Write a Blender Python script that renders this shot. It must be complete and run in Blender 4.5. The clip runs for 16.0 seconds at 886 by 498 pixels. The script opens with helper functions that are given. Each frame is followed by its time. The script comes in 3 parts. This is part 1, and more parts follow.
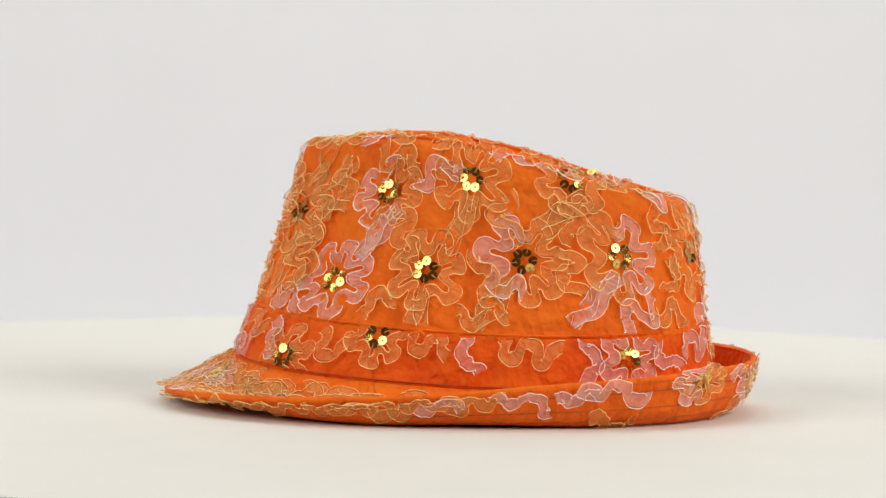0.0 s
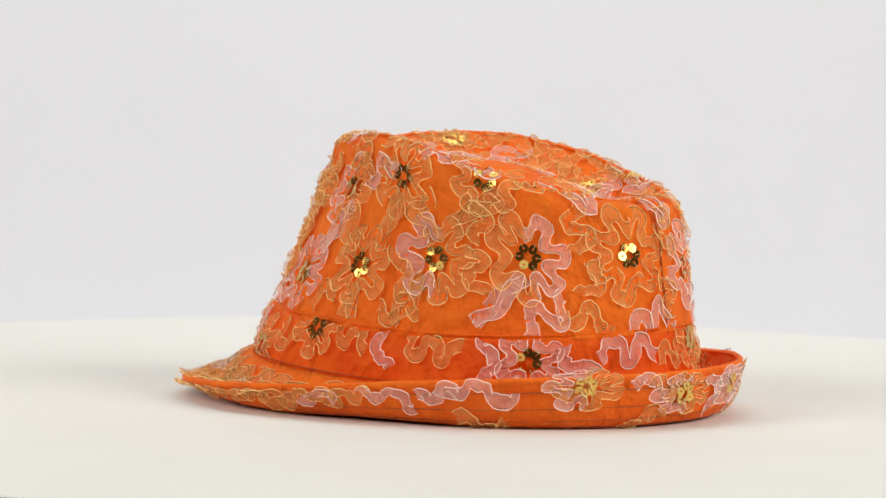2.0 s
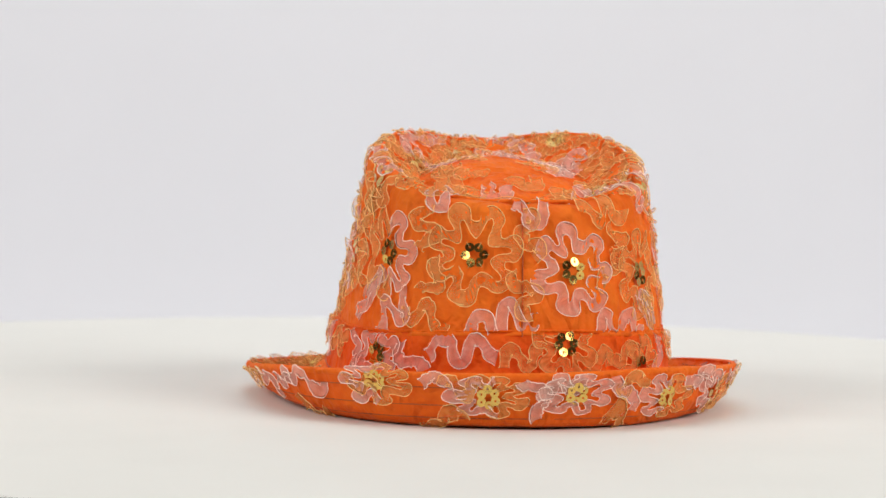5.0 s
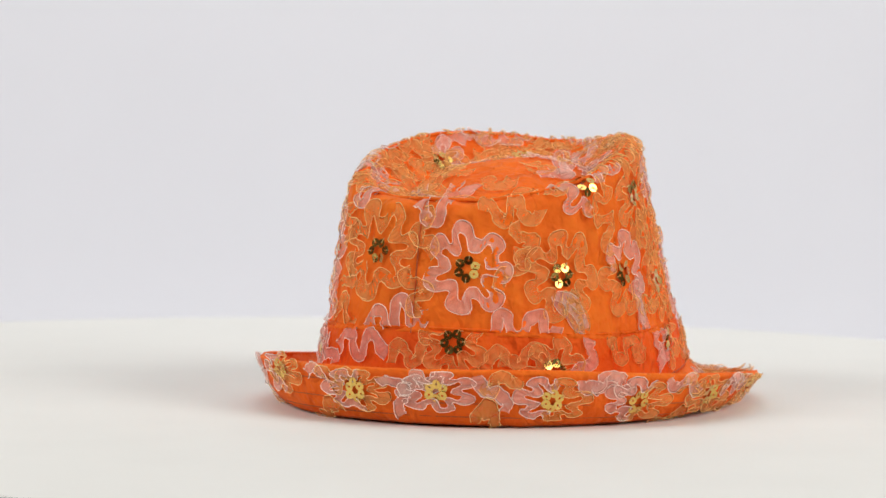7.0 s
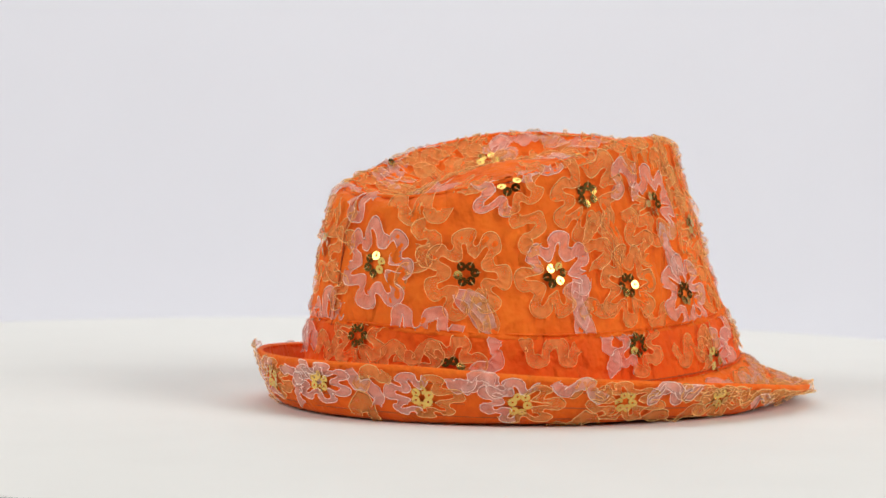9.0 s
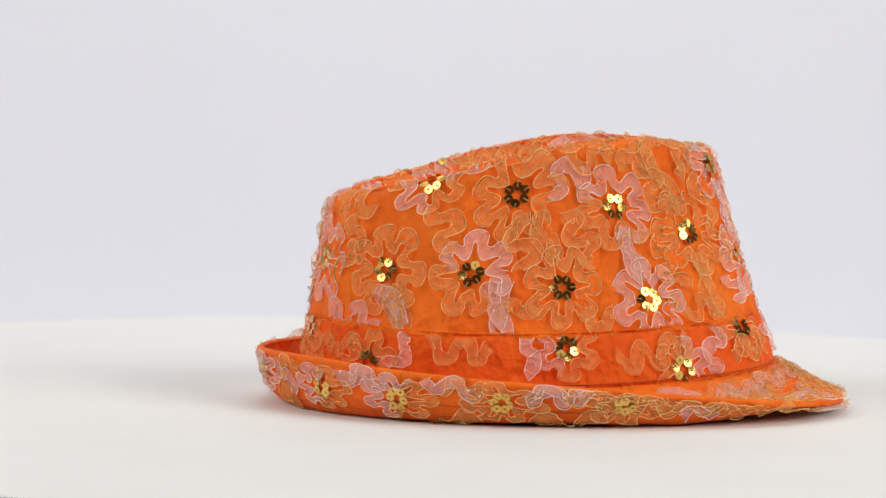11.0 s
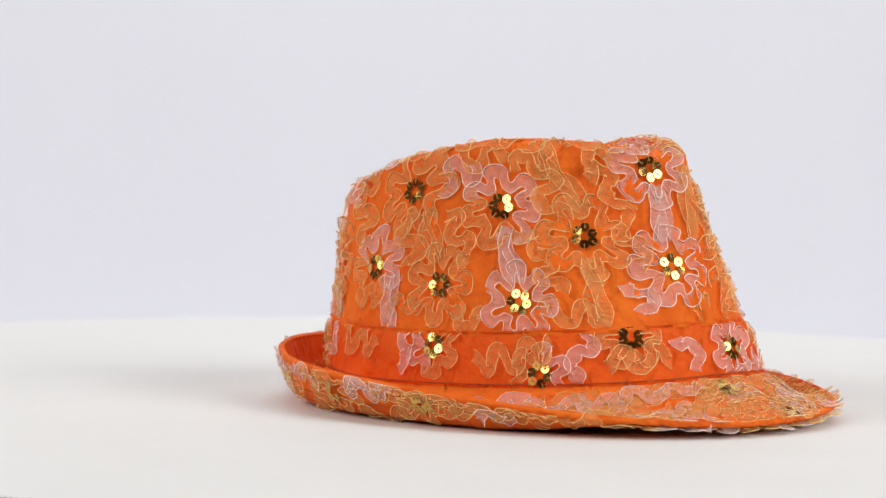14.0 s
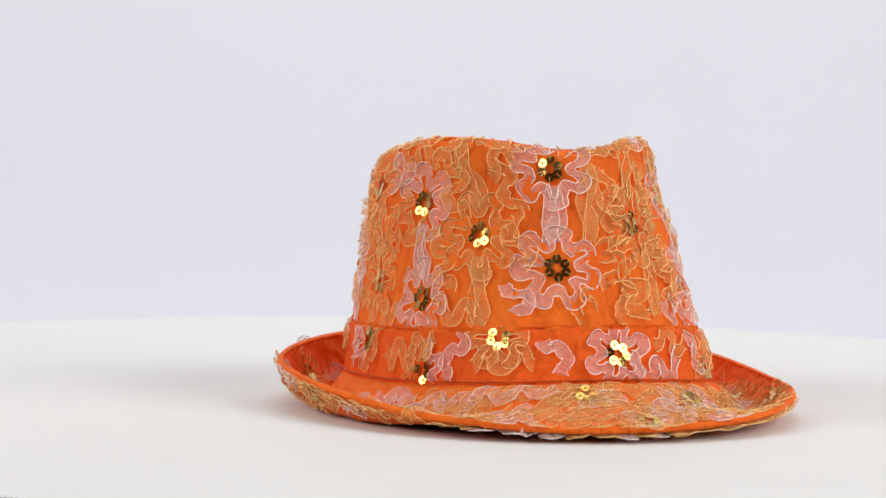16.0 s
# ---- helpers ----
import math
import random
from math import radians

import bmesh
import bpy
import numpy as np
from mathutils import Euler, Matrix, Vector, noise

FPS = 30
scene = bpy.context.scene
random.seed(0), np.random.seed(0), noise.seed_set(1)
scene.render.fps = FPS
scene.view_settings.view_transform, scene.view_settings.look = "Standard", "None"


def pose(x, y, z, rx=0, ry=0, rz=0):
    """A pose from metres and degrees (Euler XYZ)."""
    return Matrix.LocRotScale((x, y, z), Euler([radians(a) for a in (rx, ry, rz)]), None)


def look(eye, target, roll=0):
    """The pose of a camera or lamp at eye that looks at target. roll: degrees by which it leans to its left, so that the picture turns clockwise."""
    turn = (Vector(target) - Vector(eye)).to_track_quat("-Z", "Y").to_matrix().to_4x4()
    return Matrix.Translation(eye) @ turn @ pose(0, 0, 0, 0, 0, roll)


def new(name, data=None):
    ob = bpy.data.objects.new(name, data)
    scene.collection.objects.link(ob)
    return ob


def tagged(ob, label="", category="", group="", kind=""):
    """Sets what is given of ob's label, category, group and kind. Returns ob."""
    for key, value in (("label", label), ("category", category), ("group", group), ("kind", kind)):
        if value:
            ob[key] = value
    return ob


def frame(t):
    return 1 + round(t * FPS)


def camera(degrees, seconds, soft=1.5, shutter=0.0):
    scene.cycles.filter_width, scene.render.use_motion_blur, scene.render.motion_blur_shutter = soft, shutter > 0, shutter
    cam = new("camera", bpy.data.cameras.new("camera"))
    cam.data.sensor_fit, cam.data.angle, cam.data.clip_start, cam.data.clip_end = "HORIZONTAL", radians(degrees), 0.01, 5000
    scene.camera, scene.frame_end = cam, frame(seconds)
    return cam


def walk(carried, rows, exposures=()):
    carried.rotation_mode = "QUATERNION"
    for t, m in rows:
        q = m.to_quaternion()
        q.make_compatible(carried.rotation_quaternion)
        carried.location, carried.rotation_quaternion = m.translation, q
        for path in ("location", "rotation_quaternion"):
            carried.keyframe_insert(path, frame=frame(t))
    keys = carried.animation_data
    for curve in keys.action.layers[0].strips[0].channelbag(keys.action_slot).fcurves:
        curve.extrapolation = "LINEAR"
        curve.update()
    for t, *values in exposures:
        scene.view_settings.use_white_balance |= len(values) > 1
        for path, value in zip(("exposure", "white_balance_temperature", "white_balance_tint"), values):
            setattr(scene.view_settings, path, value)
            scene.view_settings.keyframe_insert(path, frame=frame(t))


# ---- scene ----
cam = camera(15.48, 16.0, soft=1.5)
cam.data.dof.use_dof, cam.data.dof.focus_distance, cam.data.dof.aperture_fstop = True, 1.54, 14.0
EYE = Vector((0.0, -1.61, 0.175))
YAW_EYE, DOWN = -0.02025, 0.06122
AHEAD = Vector((math.sin(YAW_EYE) * math.cos(DOWN), math.cos(YAW_EYE) * math.cos(DOWN), -math.sin(DOWN)))
VIEW = look(EYE, EYE + AHEAD, roll=0.97)
walk(cam, [(0.0, VIEW), (16.0, VIEW)], exposures=[(0.0, -0.01, 6780, 6.3), (2.5, 0.03, 6620, 7), (4.0, -0.01, 6570, 7.8), (7.0, -0.03, 6490, 8.6), (9.0, -0.02, 6450, 9.2), (11.5, 0.0, 6390, 10), (16.0, 0.02, 6290, 11.2)])

# ---- light: two studio softboxes before the table, and three added lamps ----
world = bpy.data.worlds.new("studio_air")
world.use_nodes = True
world.node_tree.nodes["Background"].inputs["Color"].default_value = (0.9, 0.93, 1.0, 1)
world.node_tree.nodes["Background"].inputs["Strength"].default_value = 0.05
scene.world = world


def area_lamp(name, eye, target, size, power, color):
    data = bpy.data.lights.new(name, "AREA")
    data.shape, data.size, data.size_y, data.energy, data.color = "RECTANGLE", size[0], size[1], power, color
    ob = new(name, data)
    ob.matrix_world = look(eye, target)
    return ob


area_lamp("softbox_key", (1.60, -1.0, 1.10), (0, 0.1, 0.05), (1.25, 1.2), 31.0, (1.0, 0.98, 0.96))
area_lamp("softbox_fill", (-1.60, -1.0, 1.10), (0, 0.1, 0.05), (1.25, 1.2), 23.5, (1.0, 0.98, 0.97))
# added from above to brighten table and hat top; no known source there
area_lamp("added_top_light", (0, 0.2, 2.3), (0, 0.3, 0), (1.6, 1.6), 12.0, (0.98, 0.98, 1.0))
# two unseen lamps, added only to lift and even out the backdrop's brightness
area_lamp("added_backdrop_light", (-0.3, 0.45, 1.25), (-0.3, 0.95, 0.85), (2.4, 0.4), 5.2, (0.97, 0.97, 1.0))
area_lamp("added_low_light", (-0.1, 0.62, -0.42), (-0.1, 0.95, 0.10), (2.2, 0.2), 3.1, (0.97, 0.97, 1.0))


# ---- materials ----
def material(name):
    m = bpy.data.materials.new(name)
    m.use_nodes = True
    nt = m.node_tree
    return m, nt, nt.nodes["Principled BSDF"]


def noise_node(nt, scale, detail=3.0, rough=0.55):
    co = nt.nodes.new("ShaderNodeTexCoord")
    n = nt.nodes.new("ShaderNodeTexNoise")
    n.inputs["Scale"].default_value, n.inputs["Detail"].default_value, n.inputs["Roughness"].default_value = scale, detail, rough
    nt.links.new(co.outputs["Object"], n.inputs["Vector"])
    return n


def ramp(nt, source, stops):
    r = nt.nodes.new("ShaderNodeValToRGB")
    while len(r.color_ramp.elements) < len(stops):
        r.color_ramp.elements.new(0.5)
    for e, (at, color) in zip(r.color_ramp.elements, stops):
        e.position, e.color = at, (*color, 1)
    nt.links.new(source, r.inputs["Fac"])
    return r


def bumped(nt, bsdf, layers):
    """layers: (height socket, strength, distance)."""
    last = None
    for socket, strength, distance in layers:
        b = nt.nodes.new("ShaderNodeBump")
        b.inputs["Strength"].default_value, b.inputs["Distance"].default_value = strength, distance
        nt.links.new(socket, b.inputs["Height"])
        if last:
            nt.links.new(last.outputs["Normal"], b.inputs["Normal"])
        last = b
    nt.links.new(last.outputs["Normal"], bsdf.inputs["Normal"])


def cloth(name, dark, mid, light, rough=0.75, sheen=0.04):
    m, nt, b = material(name)
    big, pucker, fine, weave = noise_node(nt, 38, 4), noise_node(nt, 120, 2), noise_node(nt, 260, 3), noise_node(nt, 2600, 1)
    mix = nt.nodes.new("ShaderNodeMath")
    mix.operation = "MULTIPLY_ADD"
    mix.inputs[1].default_value = 0.35
    nt.links.new(fine.outputs["Fac"], mix.inputs[0])
    nt.links.new(big.outputs["Fac"], mix.inputs[2])
    r = ramp(nt, mix.outputs[0], [(0.45, dark), (0.68, mid), (0.9, light)])
    nt.links.new(r.outputs["Color"], b.inputs["Base Color"])
    b.inputs["Roughness"].default_value = rough
    b.inputs["Sheen Weight"].default_value, b.inputs["Sheen Roughness"].default_value = sheen, 0.4
    b.inputs["Sheen Tint"].default_value = (1.0, 0.6, 0.35, 1)
    b.inputs["Specular IOR Level"].default_value = 0.22
    # creases: soft ridges drawn out upright
    stretch = nt.nodes.new("ShaderNodeMapping")
    stretch.inputs["Scale"].default_value = (1, 1, 0.45)
    crease = noise_node(nt, 55, 2, 0.45)
    nt.links.new(crease.inputs["Vector"].links[0].from_socket, stretch.inputs["Vector"])
    nt.links.new(stretch.outputs["Vector"], crease.inputs["Vector"])
    crease.inputs["Distortion"].default_value = 0.8
    fold = nt.nodes.new("ShaderNodeMath")
    fold.operation = "PINGPONG"
    fold.inputs[1].default_value = 0.13
    nt.links.new(crease.outputs["Fac"], fold.inputs[0])
    bumped(nt, b, [(big.outputs["Fac"], 0.9, 0.006), (fold.outputs[0], 0.75, 0.010), (pucker.outputs["Fac"], 0.8, 0.0028), (fine.outputs["Fac"], 0.6, 0.0012), (weave.outputs["Fac"], 0.25, 0.0002)])
    return m


def organza(name, color, cover, rough=0.6):
    """Sheer woven ribbon: a thin net of threads, partly see-through."""
    m, nt, b = material(name)
    puck, mesh, fold = noise_node(nt, 420, 3), noise_node(nt, 2600, 2), noise_node(nt, 110, 2)
    r = ramp(nt, puck.outputs["Fac"], [(0.3, tuple(0.93 * c for c in color)), (0.7, color)])
    nt.links.new(r.outputs["Color"], b.inputs["Base Color"])
    b.inputs["Roughness"].default_value = rough
    b.inputs["Specular IOR Level"].default_value = 0.12
    add = nt.nodes.new("ShaderNodeMath")
    add.operation = "MULTIPLY_ADD"
    add.inputs[1].default_value = 0.6
    nt.links.new(mesh.outputs["Fac"], add.inputs[0])
    nt.links.new(fold.outputs["Fac"], add.inputs[2])
    thick = nt.nodes.new("ShaderNodeMapRange")
    thick.inputs["From Min"].default_value, thick.inputs["From Max"].default_value = 0.55, 1.05
    thick.inputs["To Min"].default_value, thick.inputs["To Max"].default_value = cover - 0.13, cover + 0.13
    nt.links.new(add.outputs[0], thick.inputs["Value"])
    shine, both, clear = nt.nodes.new("ShaderNodeBsdfTranslucent"), nt.nodes.new("ShaderNodeMixShader"), nt.nodes.new("ShaderNodeMixShader")
    nt.links.new(r.outputs["Color"], shine.inputs["Color"])
    both.inputs["Fac"].default_value = 0.35
    nt.links.new(b.outputs["BSDF"], both.inputs[1])
    nt.links.new(shine.outputs["BSDF"], both.inputs[2])
    nt.links.new(thick.outputs["Result"], clear.inputs["Fac"])
    nt.links.new(nt.nodes.new("ShaderNodeBsdfTransparent").outputs["BSDF"], clear.inputs[1])
    nt.links.new(both.outputs["Shader"], clear.inputs[2])
    nt.links.new(clear.outputs["Shader"], nt.nodes["Material Output"].inputs["Surface"])
    bumped(nt, b, [(puck.outputs["Fac"], 0.35, 0.0008), (mesh.outputs["Fac"], 0.3, 0.0002)])
    return m


def plain(name, color, rough=0.5, metal=0.0, vary=0.06, scale=30, bump=0.1, depth=0.001, gloss=0.5):
    m, nt, b = material(name)
    n = noise_node(nt, scale, 5)
    r = ramp(nt, n.outputs["Fac"], [(0.3, tuple(c * (1 - vary) for c in color)), (0.7, tuple(min(1, c * (1 + vary)) for c in color))])
    nt.links.new(r.outputs["Color"], b.inputs["Base Color"])
    b.inputs["Roughness"].default_value, b.inputs["Metallic"].default_value = rough, metal
    b.inputs["Specular IOR Level"].default_value = gloss
    bumped(nt, b, [(n.outputs["Fac"], bump, depth)])
    return m


ORANGE = cloth("orange_cotton", (0.84, 0.125, 0.005), (0.90, 0.160, 0.008), (0.93, 0.195, 0.012))
# a redder, darker mix of the crown's orange
BAND_ORANGE = cloth("orange_band_cotton", (0.80, 0.085, 0.003), (0.86, 0.110, 0.004), (0.90, 0.140, 0.006))
LINING = cloth("orange_lining", (0.78, 0.105, 0.005), (0.84, 0.135, 0.007), (0.88, 0.165, 0.010))
THREAD = plain("rust_thread", (0.48, 0.085, 0.012), 0.7, vary=0.25, scale=900)
SHEER_ORANGE = organza("sheer_orange_ribbon", (1.0, 0.55, 0.18), 0.41)
SHEER_PINK = organza("sheer_pink_ribbon", (1.0, 0.73, 0.63), 0.45)
HEM_ORANGE = plain("orange_ribbon_hem", (1.0, 0.64, 0.25), 0.6, vary=0.12, scale=500)
HEM_PINK = plain("pink_ribbon_hem", (1.0, 0.84, 0.76), 0.6, vary=0.1, scale=500)
GOLD = plain("gold_sequin", (0.80, 0.53, 0.14), 0.16, 1.0, vary=0.08, scale=700, bump=0.10, depth=0.0003)
GOLD_THREAD = plain("gold_thread", (0.62, 0.42, 0.14), 0.5, vary=0.15, scale=900)
WHITE_TOP = plain("matt_white_laminate", (0.82, 0.819, 0.778), 0.6, vary=0.012, scale=14, bump=0.02, gloss=0.02)
DARK_EDGE = plain("dark_table_grey", (0.035, 0.038, 0.036), 0.6, vary=0.2, scale=120)
PAPER = plain("white_backdrop_paper", (0.79, 0.795, 0.835), 0.8, vary=0.01, scale=4, bump=0.02)
WALL = plain("dark_studio_wall", (0.125, 0.080, 0.052), 0.85, vary=0.15, scale=3)


# ---- mesh helpers ----
def part(name, bm, mats, parent=None, label="", smooth=True):
    mesh = bpy.data.meshes.new(name)
    bm.to_mesh(mesh)
    bm.free()
    for m in (mats if isinstance(mats, (list, tuple)) else [mats]):
        mesh.materials.append(m)
    if smooth:
        mesh.shade_smooth()
    ob = new(name, mesh)
    ob.parent = parent
    return tagged(ob, label)


def box(x0, x1, y0, y1, z0, z1):
    bm = bmesh.new()
    bmesh.ops.create_cube(bm, size=1, matrix=Matrix.LocRotScale(((x0 + x1) / 2, (y0 + y1) / 2, (z0 + z1) / 2), None, (x1 - x0, y1 - y0, z1 - z0)))
    return bm


def grid(points, close_a=False, flip=False):
    """A sheet from an array of points, rows by columns."""
    bm = bmesh.new()
    rows, cols = points.shape[:2]
    vs = [[bm.verts.new(points[i, j]) for j in range(cols)] for i in range(rows)]
    for i in range(rows if close_a else rows - 1):
        for j in range(cols - 1):
            q = [vs[i][j], vs[(i + 1) % rows][j], vs[(i + 1) % rows][j + 1], vs[i][j + 1]]
            bm.faces.new(q[::-1] if flip else q)
    return bm


def lathe(profile, steps):
    a = np.linspace(0, 2 * np.pi, steps, endpoint=False)
    r, z = np.array([p[0] for p in profile]), np.array([p[1] for p in profile])
    return grid(np.stack([np.cos(a)[:, None] * r, np.sin(a)[:, None] * r, np.ones_like(a)[:, None] * z], -1), True)


# ---- studio ----
# backdrop paper, hung behind and swept forward under the table
arc = [(0.95 - 0.0, 2.3)] + [(0.95 - 0.35 * (1 - math.cos(t)), -0.38 - 0.35 * math.sin(t)) for t in np.linspace(0, math.pi / 2, 14)] + [(-0.2, -0.73)]
sheet = np.array([[(x, y, z) for y, z in arc] for x in np.linspace(-1.9, 1.9, 5)])
bm = grid(sheet)
backdrop = tagged(part("backdrop", bm, PAPER), "plain white paper backdrop behind the turntable", "backdrop", kind="structure")
thick = backdrop.modifiers.new("thickness", "SOLIDIFY")
thick.thickness, thick.offset = 0.004, 1

for name, b in (("wall_west", (-2.52, -2.4, -2.6, 1.4, -0.75, 2.6)), ("wall_east", (2.4, 2.52, -2.6, 1.4, -0.75, 2.6)),
                ("wall_south", (-2.4, 2.4, -2.72, -2.6, -0.75, 2.6)), ("wall_north", (-2.4, 2.4, 1.28, 1.4, -0.75, 2.6)),
                ("floor", (-2.52, 2.52, -2.72, 1.4, -0.85, -0.75)), ("ceiling", (-2.52, 2.52, -2.72, 1.4, 2.6, 2.7))):
    tagged(part(name, box(*b), WALL, smooth=False), "plain dark studio " + name.split("_")[0], name.split("_")[0], kind="structure")

# round white table top with a dark edge on a plinth
R = 0.4473
table = tagged(new("display_table"), "round matt white table top with a dark edge", "table")
table.location = (-0.049, 0.060, 0)
part("table_top", lathe([(0, 0), (R - 0.02, 0), (R - 0.002, 0), (R - 0.0006, -0.0002), (R, -0.0010)], 160), WHITE_TOP, table)
part("edge", lathe([(R, -0.0010), (R + 0.0005, -0.0016), (R + 0.001, -0.026), (R - 0.004, -0.028), (0, -0.028)], 160), DARK_EDGE, table, "dark edge below the table top")
part("pedestal", lathe([(0, -0.028), (0.16, -0.028), (0.17, -0.034), (0.17, -0.742), (0.185, -0.75), (0, -0.75)], 64), DARK_EDGE, table, "dark round pedestal")


# ---- the hat ----
# The hat stands with its front towards -x; the turntable's axis is the z axis.
XM, Y0, YAW = 0.0015, -0.0039, radians(-1.7)                       # where the hat is widest, its middle line
LEVELS = [0.015, 0.035, 0.055, 0.085, 0.110, 0.130]
FRONT = [-0.1350, -0.1292, -0.1217, -0.1127, -0.1060, -0.1003]
BACK = [0.1000, 0.0976, 0.0952, 0.0910, 0.0843, 0.0816]
HALF = [0.0823, 0.0795, 0.0763, 0.0720, 0.0680, 0.0663]
RIDGE_X = [-0.100, -0.082, -0.059, -0.037, -0.015, 0.010, 0.037, 0.065, 0.080]
RIDGE_Z = [0.1282, 0.1312, 0.1325, 0.1318, 0.1282, 0.1230, 0.1148, 0.1080, 0.1040]
POWERS = [1.91, 0.27, 2.25, 0.10, 2.32, -0.66, 2.53, -1.1]          # roundness of the four quarters: at the foot, and its change upwards
REACH = [0.82, 1.08, 0.88]                         # width of the brim: back, sides, front
SEAM = 0.0255                                   # height of the hat band


def outline(a, z):
    """The crown's outline at height z in the direction a; a = 0 is the back."""
    c, s = np.cos(a), np.sin(a)
    rise = np.clip((z - 0.02) / 0.095, 0, 1)
    n = np.where(c > 0, np.where(s > 0, POWERS[0] + rise * POWERS[1], POWERS[2] + rise * POWERS[3]),
                 np.where(s > 0, POWERS[4] + rise * POWERS[5], POWERS[6] + rise * POWERS[7]))
    den = (np.abs(c) ** n + np.abs(s) ** n) ** (1 / n)
    along = np.where(c > 0, np.interp(z, LEVELS, BACK) - XM, XM - np.interp(z, LEVELS, FRONT))
    half = np.interp(z, LEVELS, HALF)
    x, y = along * c / den, half * s / den
    nx, ny = x / along ** 2, y / half ** 2
    length = np.hypot(nx, ny)
    return XM + x, Y0 + y, nx / length, ny / length


def ridge(x):
    return np.interp(x, RIDGE_X, RIDGE_Z)


def foot(a):
    """Height at which crown and brim meet."""
    return 0.0185 + 0.003 * np.cos(2 * a) - 0.0025 * np.cos(a)


EDGE_AT = [-180, -158, -134, -115, -98, -90, -73, -44, -20, 0, 15, 37, 60, 82, 92, 105, 114, 122, 130, 141, 161, 180]
EDGE_Z = [0.0068, 0.0085, 0.0112, 0.0140, 0.0170, 0.0195, 0.0222, 0.0252, 0.0258, 0.0265, 0.0272, 0.0272, 0.0245, 0.0220, 0.0208, 0.0180, 0.0165, 0.0142, 0.0122, 0.0098, 0.0072, 0.0068]


def brim_section(a, w):
    """Way out and height of the brim, w = 0 at the crown and 1 at the edge."""
    c = np.cos(a)
    back = np.clip((c + 0.15) / 1.0, 0, 1) ** 1.2
    front = np.clip((-c - 0.25) / 0.72, 0, 1)
    front = front * front * (3 - 2 * front)
    side = 1 - back - front
    steps = [0, 0.25, 0.5, 0.75, 1, 1.3]
    outs = [[0, 0.0055, 0.0125, 0.0195, 0.0245, 0.0275], [0, 0.008, 0.017, 0.026, 0.0325, 0.038], [0, 0.010, 0.020, 0.030, 0.0385, 0.0475]]
    ups = [[0, -0.0158, -0.0166, -0.0088, 0.0075, 0.0140], [0, -0.0085, -0.0118, -0.0068, 0.0050, 0.0110], [0, -0.0030, -0.0080, -0.0140, -0.0205, -0.0220]]
    d = REACH[0] * back * np.interp(w, steps, outs[0]) + REACH[1] * side * np.interp(w, steps, outs[1]) + REACH[2] * front * np.interp(w, steps, outs[2])
    deg = np.degrees((a + np.pi) % (2 * np.pi) - np.pi)
    d = d * (1 + 0.14 * np.exp(-((deg + 118) / 14) ** 2))
    soft = 0
    for k in (-0.09, 0, 0.09):
        q = np.clip(w + k, 0, 1.3)
        soft = soft + (back * np.interp(q, steps, ups[0]) + side * np.interp(q, steps, ups[1]) + front * np.interp(q, steps, ups[2])) / 3
    # between front and sides the brim sags to the table before its edge lifts
    away = np.abs((a + np.pi) % (2 * np.pi) - np.pi)
    soft = soft - 0.0064 * np.exp(-((away - radians(131)) / radians(30)) ** 2) * np.exp(-((w - 0.42) / 0.22) ** 2)
    # from there it runs low over the table and turns up only near the edge
    soft = soft - 0.0028 * np.exp(-((away - radians(120)) / radians(26)) ** 2) * np.exp(-((w - 0.70) / 0.15) ** 2)
    # back and sides stand a little off the table
    soft = soft + (0.0016 * np.exp(-((deg + 40) / 36) ** 2) + 0.0017 * np.exp(-((deg - 50) / 40) ** 2)) * np.exp(-((w - 0.5) / 0.3) ** 2)
    return d, soft


def edge_lift(a):
    """By how much the brim's edge must rise to reach its true height."""
    deg = np.degrees((a + np.pi) % (2 * np.pi) - np.pi)
    want = sum(np.interp((deg + k + 180) % 360 - 180, EDGE_AT, EDGE_Z) for k in (-6, 0, 6)) / 3
    return want - foot(a) - brim_section(a, np.ones_like(a))[1]


def surface(a, s):
    """A point of the hat: s from -1 (edge of the brim) over 0 (foot of the crown) and 1 (ridge) to 2 (middle of the top)."""
    a, s = np.broadcast_arrays(np.asarray(a, float), np.asarray(s, float))
    v, u, w = np.clip(s, 0, 1), np.clip(s - 1, 0, 1), np.clip(-s, 0, 1.3)
    rx, ry, _, _ = outline(a, 0.115)
    low, high = foot(a), ridge(rx)
    z = low + v * (high - low)
    x, y, nx, ny = outline(a, z)
    over = np.clip(0.006 - (high - z), 0, 0.006)
    inset = 0.006 - np.sqrt(0.006 ** 2 - over ** 2)
    out = 0.0012 * np.clip((low + SEAM - z) / 0.0015, 0, 1)
    d, up = brim_section(a, w)
    up = up + edge_lift(a) * np.clip((w - 0.5) / 0.5, 0, 1.6) ** 1.4
    x, y, z = x + nx * (out + d - inset), y + ny * (out + d - inset), z + np.where(s < 0, up, 0)
    # the top, dented round its middle
    rho = 1 - u
    dent = np.interp(rho, [0, 0.35, 0.70, 0.92, 1], [0.006, 0.009, 0.0155, 0.005, 0])
    tx, ty = XM + (x - XM) * rho, Y0 + (y - Y0) * rho
    top = s > 1
    x, y = np.where(top, tx, x), np.where(top, ty, y)
    z = np.where(top, ridge(tx) * (1 - rho ** 6) + z * rho ** 6 - dent, z)
    x, y = x - XM, y - Y0
    return np.stack([XM + x * np.cos(YAW) - y * np.sin(YAW), Y0 + x * np.sin(YAW) + y * np.cos(YAW), z], -1)


